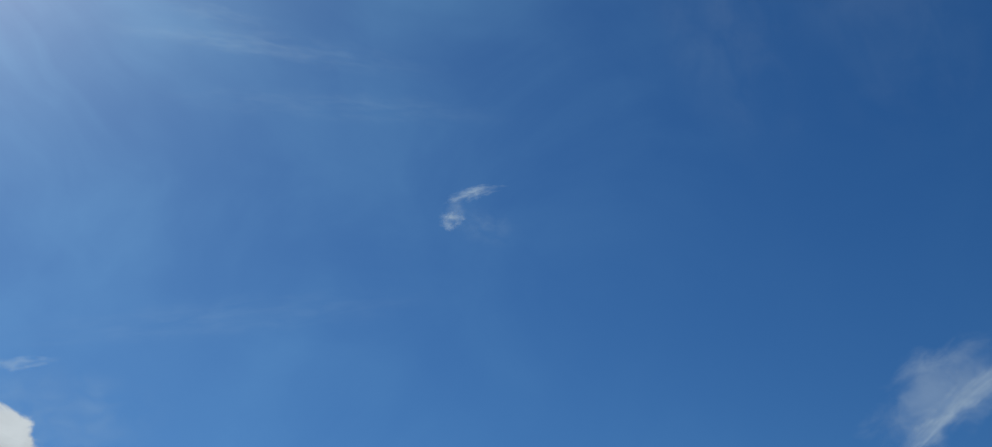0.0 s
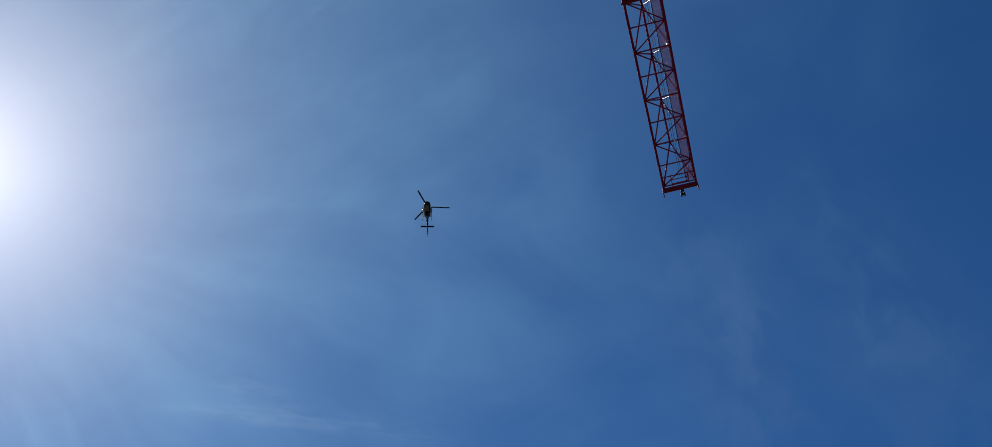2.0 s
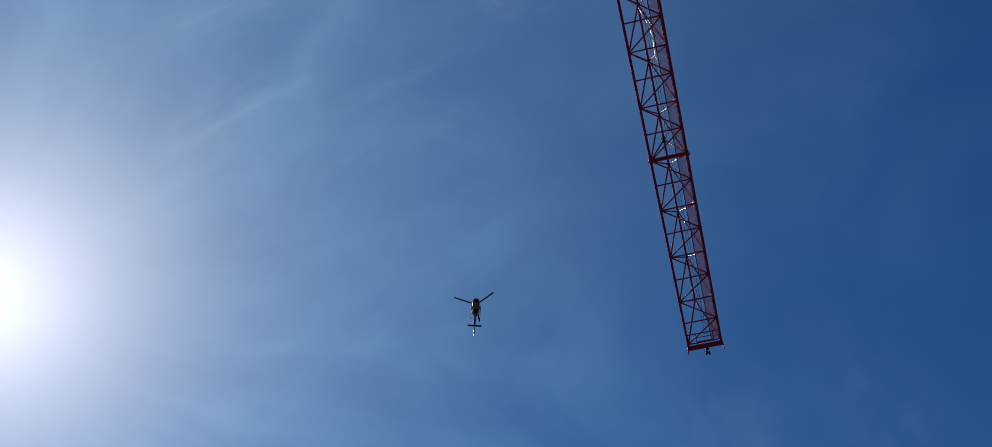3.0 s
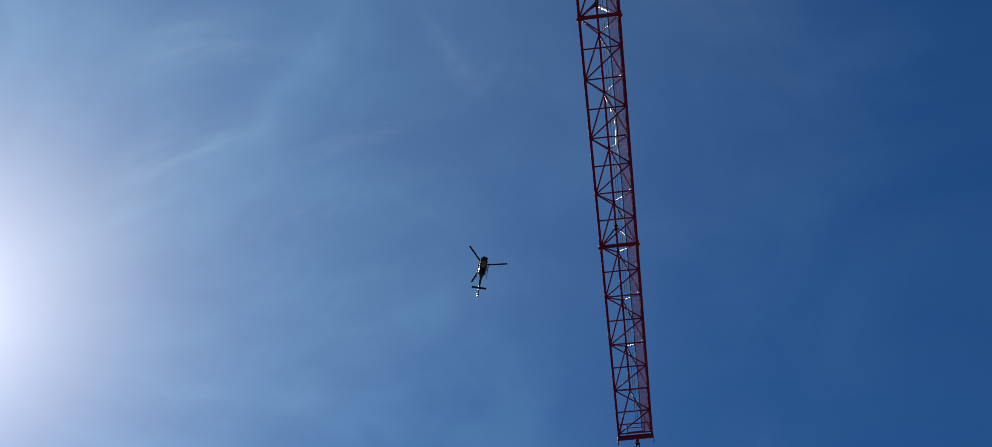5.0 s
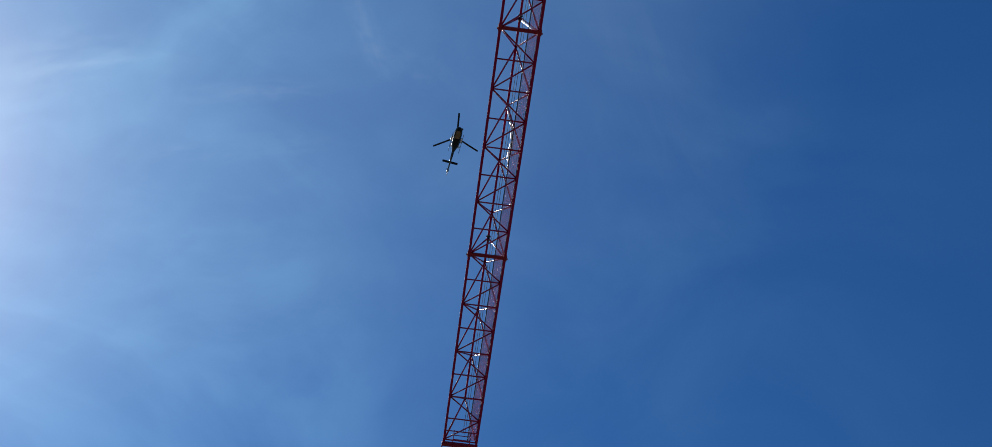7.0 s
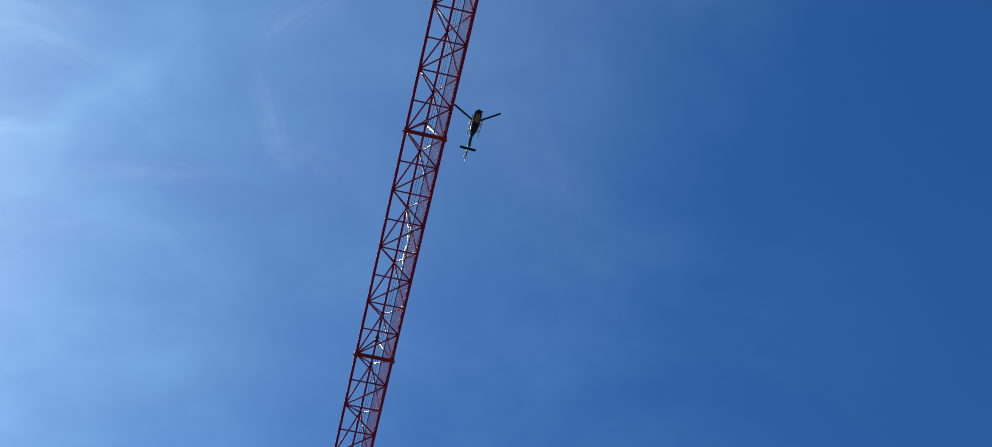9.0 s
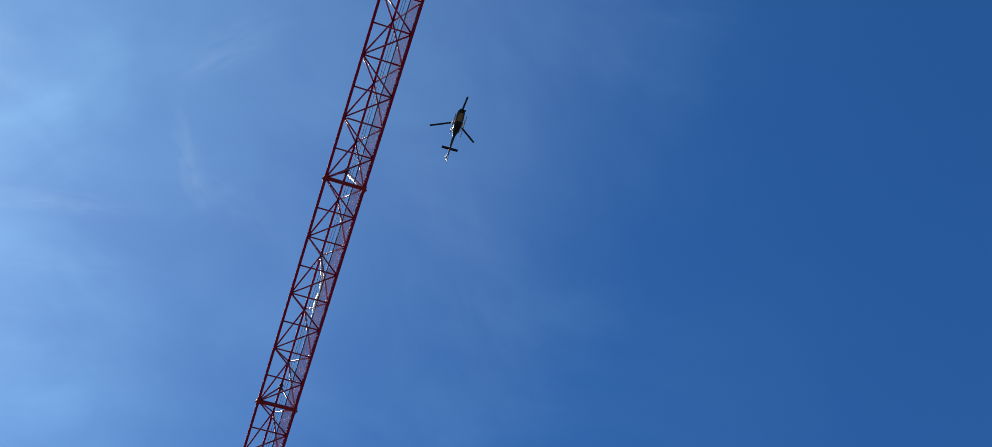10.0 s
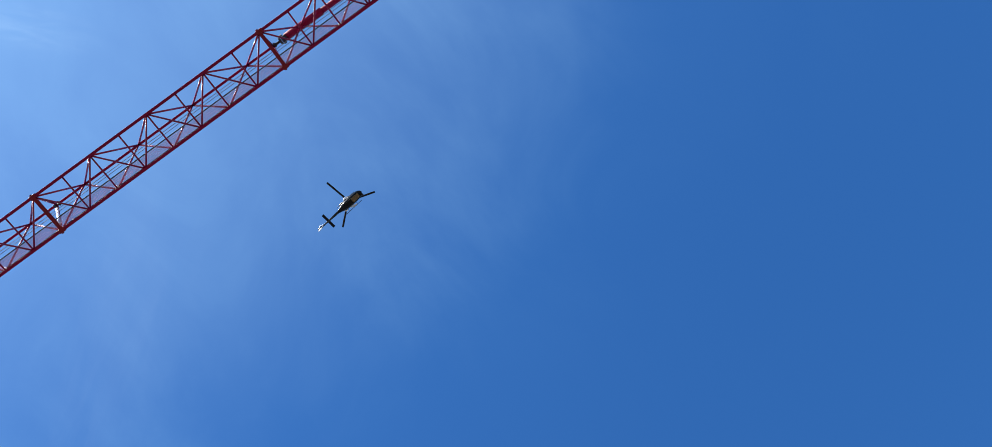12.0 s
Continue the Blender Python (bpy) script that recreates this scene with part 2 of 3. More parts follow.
def veil_material():
    """Thin high cloud: streaks that fan out from the sun's side, faint patches further off, and the bright haze round the sun."""
    n = Nodes("high_thin_cloud")
    way = n.vec("NORMALIZE", n.add("ShaderNodeTexCoord").outputs["Object"])
    near = n.math("MAXIMUM", n.vec("DOT_PRODUCT", way, tuple(SUN)), 0.0)
    side = SUN.cross(Vector((0, 0, 1))).normalized()
    rise = side.cross(SUN)
    a, b = n.vec("DOT_PRODUCT", way, tuple(side)), n.vec("DOT_PRODUCT", way, tuple(rise))
    off = n.math("SQRT", n.math("ADD", n.math("ADD", n.math("MULTIPLY", a, a), n.math("MULTIPLY", b, b)), 0.0004))
    fan = n.add("ShaderNodeCombineXYZ")
    n.put(n.math("MULTIPLY", n.math("DIVIDE", a, off), 1.0), fan.inputs[0])
    n.put(n.math("MULTIPLY", n.math("DIVIDE", b, off), 1.0), fan.inputs[1])
    n.put(n.math("MULTIPLY", off, 0.9), fan.inputs[2])
    bend = n.add("ShaderNodeTexNoise")
    n.put(way, bend.inputs["Vector"])
    bend.inputs["Scale"].default_value = 3.2
    bend.inputs["Detail"].default_value = 3
    bent = n.vec("ADD", fan.outputs[0], n.vec("MULTIPLY", n.vec("SUBTRACT", bend.outputs["Color"], (0.5, 0.5, 0.5)), (0.9, 0.9, 0.9)))
    streak = n.noise(bent, 2.3, 5, 0.48, 0.2)
    patch = n.noise(n.vec("MULTIPLY", way, (1.0, 1.3, 1.0)), 5.5, 8, 0.55, 0.6)
    broad = n.noise(way, 2.1, 2, 0.5, 0.2)
    combed = n.noise(bent, 7.0, 4, 0.5, 0.3)
    streak = n.math("ADD", n.math("MULTIPLY", streak, 0.8), n.math("MULTIPLY", combed, 0.2))
    thin = n.math("MULTIPLY", n.span(streak, 0.38, 0.74), n.span(broad, 0.30, 0.65, 0.35, 1.0))
    lift = n.math("MULTIPLY", n.math("POWER", near, 9.0), VEIL_NEAR)
    soft = n.math("MULTIPLY", n.math("MULTIPLY", n.span(patch, 0.36, 0.74), n.span(broad, 0.42, 0.62, 0.2, 1.0)), n.math("MULTIPLY", n.math("POWER", near, 3.0), VEIL_FAR))
    bank = n.span(n.math("ADD", n.vec("DOT_PRODUCT", way, tuple(BANK)), n.math("MULTIPLY", n.math("SUBTRACT", patch, 0.5), 0.07)), math.cos(radians(36)), math.cos(radians(6)))
    soft = n.math("ADD", soft, n.math("MULTIPLY", bank, n.math("MULTIPLY", n.span(patch, 0.25, 0.8, 0.82, 1.18), BANK_LIGHT)))
    wide = n.math("ADD", n.math("MULTIPLY", n.math("POWER", near, 22.0), HALO[2]), n.math("MULTIPLY", n.math("POWER", near, 5.0), HALO[3]))
    low = n.span(n.vec("DOT_PRODUCT", way, (0.0, 0.0, 1.0)), 0.15, 0.6, 1.0, 0.0)
    wide = n.math("ADD", wide, n.math("MULTIPLY", n.math("MULTIPLY", low, n.math("POWER", near, 3.0)), 0.10))
    thin = n.math("MULTIPLY", thin, n.span(off, 0.06, 0.24))
    blue = n.math("ADD", n.math("ADD", n.math("MULTIPLY", thin, lift), soft), wide)
    core = n.math("ADD", n.math("MULTIPLY", n.math("POWER", near, 520.0), HALO[0]), n.math("MULTIPLY", n.math("POWER", near, 120.0), HALO[1]))
    total = n.math("ADD", blue, core)
    warm = n.math("ADD", core, n.math("MULTIPLY", n.math("POWER", near, 50.0), HALO[2] * 1.3))
    warm = n.math("ADD", warm, n.math("MULTIPLY", bank, BANK_LIGHT * 0.31))
    share = n.math("DIVIDE", warm, n.math("ADD", total, 0.0001))
    glow(n, total, n.mix(share, (0.43, 0.80, 0.90, 1), (1.0, 0.92, 0.88, 1)))
    return n.mat


VEIL_FAR, VEIL_NEAR, HALO = 0.07, 0.20, (0.38, 0.56, 0.215, 0.060)
BANK_LIGHT = 0.066
BANK = Vector((-0.25, 0.15, 0.95)).normalized()   # middle of the broad bank of thin cloud


def cloud_material(aspect, density, light, edge, bend, seed):
    """A torn puff of cloud that thins out to nothing at its rim; aspect is its width over its height, bend the sag of its ends."""
    faint = density < 0.16
    ragged = 0.7 if density > 0.9 else 1.1 if faint else 1.4
    n = Nodes("cloud_vapour")
    at = n.add("ShaderNodeTexCoord").outputs["Object"]
    if bend:
        across = n.vec("DOT_PRODUCT", at, (1.0, 0.0, 0.0))
        sag = n.add("ShaderNodeCombineXYZ")
        n.put(n.math("MULTIPLY", n.math("MULTIPLY", across, across), -bend), sag.inputs[1])
        at = n.vec("ADD", at, sag.outputs[0])
    even = n.vec("ADD", n.vec("MULTIPLY", at, (aspect, 1.0, 0.0)), (seed * 7.3, seed * 3.1, seed))
    warp = n.add("ShaderNodeTexNoise")
    warp.inputs["Scale"].default_value = 0.9
    warp.inputs["Detail"].default_value = 4
    n.put(even, warp.inputs["Vector"])
    shift = n.vec("MULTIPLY", n.vec("SUBTRACT", warp.outputs["Color"], (0.5, 0.5, 0.5)), (ragged / aspect, ragged, 0))
    size = n.add("ShaderNodeVectorMath", operation="LENGTH")
    n.put(n.vec("ADD", at, shift), size.inputs[0])
    body = n.math("SUBTRACT", 1.0, size.outputs["Value"])
    drawn = 0.7 if aspect < 3 else 0.22
    fine = n.noise(n.vec("MULTIPLY", even, (drawn, 1.0, 1.0)), 1.7, 7, 0.52, 0.4)
    thick = n.math("ADD", body, n.math("MULTIPLY", n.math("SUBTRACT", fine, 0.5), 1.4))
    rim = n.add("ShaderNodeVectorMath", operation="LENGTH")
    n.put(at, rim.inputs[0])
    inside = n.span(rim.outputs["Value"], 0.9, 1.65, 1.0, 0.0)
    lit = n.add("ShaderNodeEmission")
    lit.inputs["Color"].default_value = (0.90, 0.94, 1.0, 1) if density > 0.9 else (0.74, 0.90, 1.0, 1) if faint else (0.82, 0.93, 1.0, 1)
    n.put(n.span(fine, 0.25, 0.8, light * 0.85, light * 1.08), lit.inputs["Strength"])
    both = n.add("ShaderNodeMixShader")
    cover = n.span(thick, 0.0, edge)
    if faint:
        cover = n.math("MULTIPLY", n.span(body, -0.5, 1.0), n.span(fine, 0.25, 0.75, 0.0, 1.3))
    n.put(n.math("MULTIPLY", n.math("MULTIPLY", cover, inside), density), both.inputs[0])
    n.put(n.add("ShaderNodeBsdfTransparent").outputs[0], both.inputs[1])
    n.put(lit.outputs[0], both.inputs[2])
    n.put(both.outputs[0], n.out.inputs["Surface"])
    return n.mat


# ---- helpers for meshes ----
def mesh_of(name, bm, material):
    data = bpy.data.meshes.new(name)
    bm.normal_update()
    bm.to_mesh(data)
    bm.free()
    data.materials.append(material)
    return data


def smooth(data, on=True):
    for p in data.polygons:
        p.use_smooth = on
    return data


def part(name, bm, material, parent, label="", m=None, soft=False):
    """Links a bmesh, or a mesh that is shared, as one object under its thing."""
    data = bm if isinstance(bm, bpy.types.Mesh) else mesh_of(name, bm, material)
    if soft:
        smooth(data)
    ob = new(name, data)
    ob.parent = parent
    if m is not None:
        ob.matrix_basis = m
    if label:
        ob["label"] = label
    return ob


def tube(bm, p, q, r, sides=8, r2=None, square=False):
    """A bar from p to q; square bars keep their sides level."""
    p, q = Vector(p), Vector(q)
    ax = (q - p).normalized()
    up = Vector((0, 0, 1)) if abs(ax.z) < 0.9 else Vector((0, 1, 0))
    u = ax.cross(up).normalized()
    v = u.cross(ax)
    r2 = r if r2 is None else r2
    ring = []
    if square:
        c = 0.72
        offs = [(1, c), (c, 1), (-c, 1), (-1, c), (-1, -c), (-c, -1), (c, -1), (1, -c)]
    else:
        offs = [(math.cos(2 * math.pi * i / sides), math.sin(2 * math.pi * i / sides)) for i in range(sides)]
    for end, rad in ((p, r), (q, r2)):
        ring.append([bm.verts.new(end + u * (a * rad) + v * (b * rad)) for a, b in offs])
    k = len(offs)
    for i in range(k):
        bm.faces.new((ring[0][i], ring[0][(i + 1) % k], ring[1][(i + 1) % k], ring[1][i]))
    bm.faces.new(ring[0][::-1])
    bm.faces.new(ring[1])
    return bm


def bar(p, q, r, sides=8, square=False):
    return tube(bmesh.new(), p, q, r, sides, square=square)


def block(bm, lo, hi, bevel=0.0):
    """A box between two corners, with its edges taken off."""
    lo, hi = Vector(lo), Vector(hi)
    made = bmesh.ops.create_cube(bm, size=1.0, matrix=Matrix.Translation((lo + hi) / 2) @ Matrix.Diagonal((*(hi - lo), 1)))
    if bevel:
        edges = {e for v in made["verts"] for e in v.link_edges}
        bmesh.ops.bevel(bm, geom=list(edges), offset=bevel, segments=2, affect="EDGES", profile=0.5)
    return bm


def pipe(bm, points, r, sides=8):
    for a, b in zip(points, points[1:]):
        tube(bm, a, b, r, sides)
    return bm


def loft(bm, rings):
    """Skins closed rings of equal count one after another and closes the ends."""
    rows = [[bm.verts.new(p) for p in ring] for ring in rings]
    k = len(rows[0])
    for a, b in zip(rows, rows[1:]):
        for i in range(k):
            bm.faces.new((a[i], a[(i + 1) % k], b[(i + 1) % k], b[i]))
    bm.faces.new(rows[0][::-1])
    bm.faces.new(rows[-1])
    bmesh.ops.recalc_face_normals(bm, faces=bm.faces)
    return bm


# ---- ground and sky ----
def build_ground():
    bm = bmesh.new()
    bmesh.ops.create_circle(bm, cap_ends=True, segments=96, radius=4200)
    tagged(new("ground", mesh_of("ground", bm, CONCRETE)), "plain grey-brown ground under the crane", "ground", kind="structure")


def build_veil():
    bm = bmesh.new()
    bmesh.ops.create_uvsphere(bm, u_segments=96, v_segments=48, radius=3800)
    bmesh.ops.delete(bm, geom=[v for v in bm.verts if v.co.z < -1], context="VERTS")
    data = smooth(mesh_of("backdrop", bm, veil_material()))
    ob = tagged(new("backdrop", data), "thin streaky white cirrus haze in a deep blue sky", "sky", kind="structure")
    ob.location = EYE


def build_cloud(way, wide, high, lean, bend, material, label):
    """A far cloud: a shallow bowl that faces the place, with an uneven, fading rim."""
    bm = bmesh.new()
    bmesh.ops.create_grid(bm, x_segments=24, y_segments=24, size=1.7)
    for v in bm.verts:
        v.co.z = -0.08 * v.co.xy.length_squared + 0.05 * noise.noise(v.co * 2.0)
        v.co.y += bend * v.co.x ** 2
    ob = tagged(new("cloud", smooth(mesh_of("cloud", bm, material))), label, "cloud", "clouds in the sky", "structure")
    at = Vector(EYE) + Vector(way).normalized() * 3300
    ob.matrix_basis = look(at, EYE, lean) @ Matrix.Diagonal((3300 * math.tan(radians(wide / 2)), 3300 * math.tan(radians(high / 2)), 200, 1))


build_ground()
build_veil()
for seed, (way, wide, high, lean, density, light, edge, bend, label) in enumerate(CLOUDS):
    build_cloud(way, wide, high, lean, bend, cloud_material(wide / high, density, light, edge, bend, seed), label)

# ---- tower crane ----
HALF = 0.764          # half the width between the bottom chords
RISE = 1.627          # height of the top chord over them
JIB_Z = 41.805        # height of the bottom chords
TIP_Y = 0.197
SECTION = 10.0
BAY = 2.5
SECTIONS = 6
MAST_Y = -60.9

CH, WEB, LACE = 0.054, 0.036, 0.033


def crane_pieces():
    """The bars of one bay, each a mesh that all bays share; the bay starts at y = 0 and runs to y = -BAY."""
    def made(name, p, q, r):
        return name, smooth(mesh_of(name, bar(p, q, r, 8), RED))
    l0, l1, r0, r1 = (-HALF, 0, 0), (-HALF, -BAY, 0), (HALF, 0, 0), (HALF, -BAY, 0)
    top, rm, lm = (0, -BAY / 2, RISE), (HALF, -BAY / 2, 0), (-HALF, -BAY / 2, 0)
    return [made("cross_bar", (-HALF, 0, 0), (HALF, 0, 0), LACE), made("cross_bar", lm, rm, LACE),
            made("floor_brace", l0, rm, LACE), made("floor_brace", l1, rm, LACE),
            made("web_brace", l0, top, WEB), made("web_brace", l1, top, WEB),
            made("web_brace", r0, top, WEB), made("web_brace", r1, top, WEB)]


def grating(y0, y1):
    """Steel walkway of narrow bars between two edge rails."""
    bm = bmesh.new()
    x0, x1, z = 0.34, 0.70, 0.10
    y = y0 - 0.02
    while y > y1:
        block_quick(bm, (x0, y - 0.0034, z), (x1, y + 0.0034, z + 0.012))
        y -= 0.025
    for i in range(6):
        x = x0 + (x1 - x0) * i / 5
        block_quick(bm, (x - 0.004, y1, z + 0.021), (x + 0.004, y0, z + 0.03))
    return bm


def block_quick(bm, lo, hi):
    x0, y0, z0 = lo
    x1, y1, z1 = hi
    v = [bm.verts.new(c) for c in ((x0, y0, z0), (x1, y0, z0), (x1, y1, z0), (x0, y1, z0), (x0, y0, z1), (x1, y0, z1), (x1, y1, z1), (x0, y1, z1))]
    for f in ((0, 3, 2, 1), (4, 5, 6, 7), (0, 1, 5, 4), (1, 2, 6, 5), (2, 3, 7, 6), (3, 0, 4, 7)):
        bm.faces.new([v[i] for i in f])


def joint_frame():
    """Heavy triangular frame with lugs where two jib sections are pinned together."""
    bm = bmesh.new()
    tube(bm, (-HALF - 0.03, 0, 0), (HALF + 0.03, 0, 0), 0.066, square=True)
    for s in (-1, 1):
        block(bm, (s * HALF - 0.082, -0.13, -0.085), (s * HALF + 0.082, 0.13, 0.085), 0.03)
        tube(bm, (s * (HALF + 0.12), 0.04, 0), (s * (HALF - 0.12), 0.04, 0), 0.045)
    return bm


def build_crane():
    crane = tagged(new("tower_crane"), "dark red lattice tower crane jib with a mesh walkway", "crane")
    crane.location = (0, MAST_Y, 0)
    base = Matrix.Translation((0, -MAST_Y, JIB_Z))

    pieces = crane_pieces()
    frame_mesh = smooth(mesh_of("joint_frame", joint_frame(), RED_JOINT), False)
    leg_l = smooth(mesh_of("frame_leg", bar((-HALF, 0, 0), (0, 0, RISE), 0.036), RED))
    leg_r = smooth(mesh_of("frame_leg", bar((HALF, 0, 0), (0, 0, RISE), 0.036), RED))
    clamp_bm = bmesh.new()
    block(clamp_bm, (-0.065, -0.15, RISE - 0.065), (0.065, 0.15, RISE + 0.065), 0.02)
    tube(clamp_bm, (-0.10, 0.07, RISE), (0.10, 0.07, RISE), 0.035)
    tube(clamp_bm, (-0.10, -0.07, RISE), (0.10, -0.07, RISE), 0.035)
    clamp = mesh_of("pin_joint", clamp_bm, DARK)
    walkway = mesh_of("walkway_grating", grating(0, -SECTION), RED_MESH)
    rails = bmesh.new()
    for x in (0.33, 0.71):
        tube(rails, (x, 0, 0.11), (x, -SECTION, 0.11), 0.022, square=True)
    rail_mesh = mesh_of("walkway_rail", rails, ROPE)

    # small shiny stubs, added only to give the right chord's nodes their glints
    glint_stub_bm = bmesh.new()
    tube(glint_stub_bm, (0, -0.07, 0.02), (0, 0.07, 0.02), 0.052, 10)
    tube(glint_stub_bm, (-0.075, 0, 0.02), (-0.03, 0, 0.05), 0.04, 8)
    glint_stub = smooth(mesh_of("node_glint", glint_stub_bm, GLINT_METAL))

    for k in range(SECTIONS):
        y = -k * SECTION
        bm = bmesh.new()
        front = TIP_Y if k == 0 else 0.0
        for s in (-1, 1):
            tube(bm, (s * HALF, y + front, 0), (s * HALF, y - SECTION, 0), CH, square=True)
        sec = part("jib_section", bm, RED_MATT, crane, m=base)
        top = bmesh.new()
        thick = 0.046 if k < 3 else 0.115
        start = y - 1.25 if k == 0 else (y - 0.55 if k == 3 else y)
        tube(top, (0, start, RISE), (0, y - SECTION, RISE), thick, 12, square=k < 3)
        if k == 3:
            tube(top, (0, start - 0.02, RISE), (0, start - 1.7, RISE), 0.15, 14)
        coat = RED_MATT
        part("top_chord", smooth(mesh_of("top_chord", top, coat), k >= 3), coat, sec, "heavier red top chord" if k >= 3 else "")
        for i in range(4):
            for j, (name, data) in enumerate(pieces):
                if i == 0 and j == 0 and k > 0:
                    continue
                part(name, data, RED, sec, m=Matrix.Translation((0, y - i * BAY, 0)))
        for i in range(1, 4):
            part("node_glint", glint_stub, GLINT_METAL, sec, m=Matrix.Translation((HALF - 0.05, y - i * BAY, 0.07)))
        if k:
            at = Matrix.Translation((0, y, 0))
            part("joint_frame", frame_mesh, RED_JOINT, sec, "thick red frame at a section joint", at)
            part("frame_leg", leg_l, RED, sec, m=at)
            part("frame_leg", leg_r, RED, sec, m=at)
            # shiny tube added round one right leg to stand for its sun glint
            if k == 2:
                low, high = Vector((HALF, 0.04, 0)), Vector((0, 0.04, RISE))
                leg_glint_bm = bar(low.lerp(high, 0.06), low.lerp(high, 0.84), 0.07, 12)
                part("leg_glint", smooth(mesh_of("leg_glint", leg_glint_bm, GLINT_METAL)), GLINT_METAL, sec, "added shiny tube in place of a glint on a frame leg", at)
            part("pin_joint", clamp, DARK, sec, "dark pinned coupling", at)
        tagged(part("walkway_grating", walkway, RED_MESH, sec, "see-through red mesh walkway", Matrix.Translation((0, y, 0))), kind="stuff")
        part("walkway_rail", rail_mesh, ROPE, sec, m=Matrix.Translation((0, y, 0)))

    # heavy coupling where the thick top chord begins
    bm = bmesh.new()
    tube(bm, (0, -30.0, RISE), (0, -30.32, RISE), 0.05, 10)
    tube(bm, (0, -30.30, RISE), (0, -30.38, RISE), 0.15, 12)
    tube(bm, (0, -30.40, RISE), (0, -30.50, RISE), 0.20, 12)
    block(bm, (-0.12, -30.62, RISE - 0.2), (0.12, -30.44, RISE + 0.2), 0.03)
    part("chord_coupling", bm, DARK, crane, "dark bolted coupling of the heavy chord", base)

    # tip
    bm = bmesh.new()
    block(bm, (-HALF - 0.075, TIP_Y - 0.02, -0.11), (HALF + 0.075, TIP_Y + 0.13, 0.11), 0.025)
    part("tip_beam", bm, RED_JOINT, crane, "deep red end beam", base)
    for s in (-1, 1):
        bm = bmesh.new()
        block(bm, (s * (HALF + 0.06) - 0.025, TIP_Y + 0.1, -0.2), (s * (HALF + 0.06) + 0.025, TIP_Y + 0.3, 0.03), 0.01)
        part("tip_lug", bm, RED_JOINT, crane, m=base)
    bm = bmesh.new()
    tube(bm, (0.06, TIP_Y + 0.1, 0.02), (0.06, TIP_Y + 0.46, 0.0), 0.035)
    block(bm, (-0.02, TIP_Y + 0.22, -0.08), (0.14, TIP_Y + 0.30, 0.06), 0.01)
    block(bm, (-0.05, TIP_Y + 0.40, -0.12), (0.02, TIP_Y + 0.56, 0.04), 0.015)
    block(bm, (0.10, TIP_Y + 0.40, -0.12), (0.17, TIP_Y + 0.56, 0.04), 0.015)
    tube(bm, (-0.04, TIP_Y + 0.48, -0.04), (0.16, TIP_Y + 0.48, -0.04), 0.04)
    part("rope_anchor", bm, DARK, crane, "small dark rope anchor at the jib tip", base)
    for x, y, z in ((0, 0.02, 0.10), (0, -0.22, 0.10)):
        part("tip_floor_bar", bar((-0.34, y, z), (0.45, y, z), 0.02), RED, crane, m=base)
    part("tip_floor_bar", bar((-HALF, -0.52, 0.02), (HALF, -0.52, 0.02), 0.026), RED, crane, m=base)
    for x in (-0.34, 0.45):
        part("tip_floor_bar", bar((x, TIP_Y, 0.10), (x, -0.52, 0.10), 0.02), RED, crane, m=base)
    for p, q in (((-HALF, 0.1, 0), (0, -1.25, RISE)), ((HALF, 0.1, 0), (0, -1.25, RISE))):
        part("tip_brace", bar(p, q, 0.034), RED, crane, m=base)

    # ropes that run along inside the jib
    for x, z in ((0.10, 0.55), (0.19, 0.50)):
        bm = bmesh.new()
        pts = [(x, -i * 2.5, z - 0.05 * math.sin(math.pi * (i % 4) / 4)) for i in range(25)]
        pipe(bm, pts, 0.011, 6)
        part("hoist_rope", bm, ROPE, crane, "thin steel rope", base)

    # added shiny tube from top chord to ropes, swollen to the shape of a sun glint
    bm = bmesh.new()
    pts = [(0.02, -16.2, RISE - 0.05), (0.18, -15.85, 1.25), (0.31, -15.5, 0.98), (0.37, -15.1, 0.80), (0.35, -14.7, 0.74), (0.33, -14.35, 0.72), (0.33, -14.1, 0.71), (0.33, -13.8, 0.70)]
    girth = (0.055, 0.055, 0.058, 0.072, 0.100, 0.075, 0.030, 0.018)
    for i in range(len(pts) - 1):
        tube(bm, pts[i], pts[i + 1], girth[i], 10, girth[i + 1])
    part("cable_glint", smooth(mesh_of("cable_glint", bm, GLINT_METAL)), GLINT_METAL, crane, "added shiny tube shaped as a sun glint", base)

    # mast below the jib's root
    mast = part("mast", mast_legs(), RED, crane)
    for i in range(14):
        z = 0.6 + i * 2.9
        for a in range(4):
            c = [(-0.9, -0.9), (0.9, -0.9), (0.9, 0.9), (-0.9, 0.9)]
            p, q = c[a], c[(a + 1) % 4]
            part("mast_brace", bar((*p, z), (*q, z + 2.9), 0.045), RED, mast)
    bm = bmesh.new()
    block(bm, (-1.2, -1.2, 41.2), (1.2, 1.2, 42.15), 0.06)
    part("slewing_ring", bm, RED_JOINT, crane)
    bm = bmesh.new()
    block(bm, (-2.6, -2.6, -0.3), (2.6, 2.6, 0.6), 0.05)
    part("footing", bm, FOOTING, crane, "concrete footing block")


def mast_legs():
    bm = bmesh.new()
    for x in (-0.9, 0.9):
        for y in (-0.9, 0.9):
            tube(bm, (x, y, 0.5), (x, y, 41.3), 0.09, square=True)
    return bm


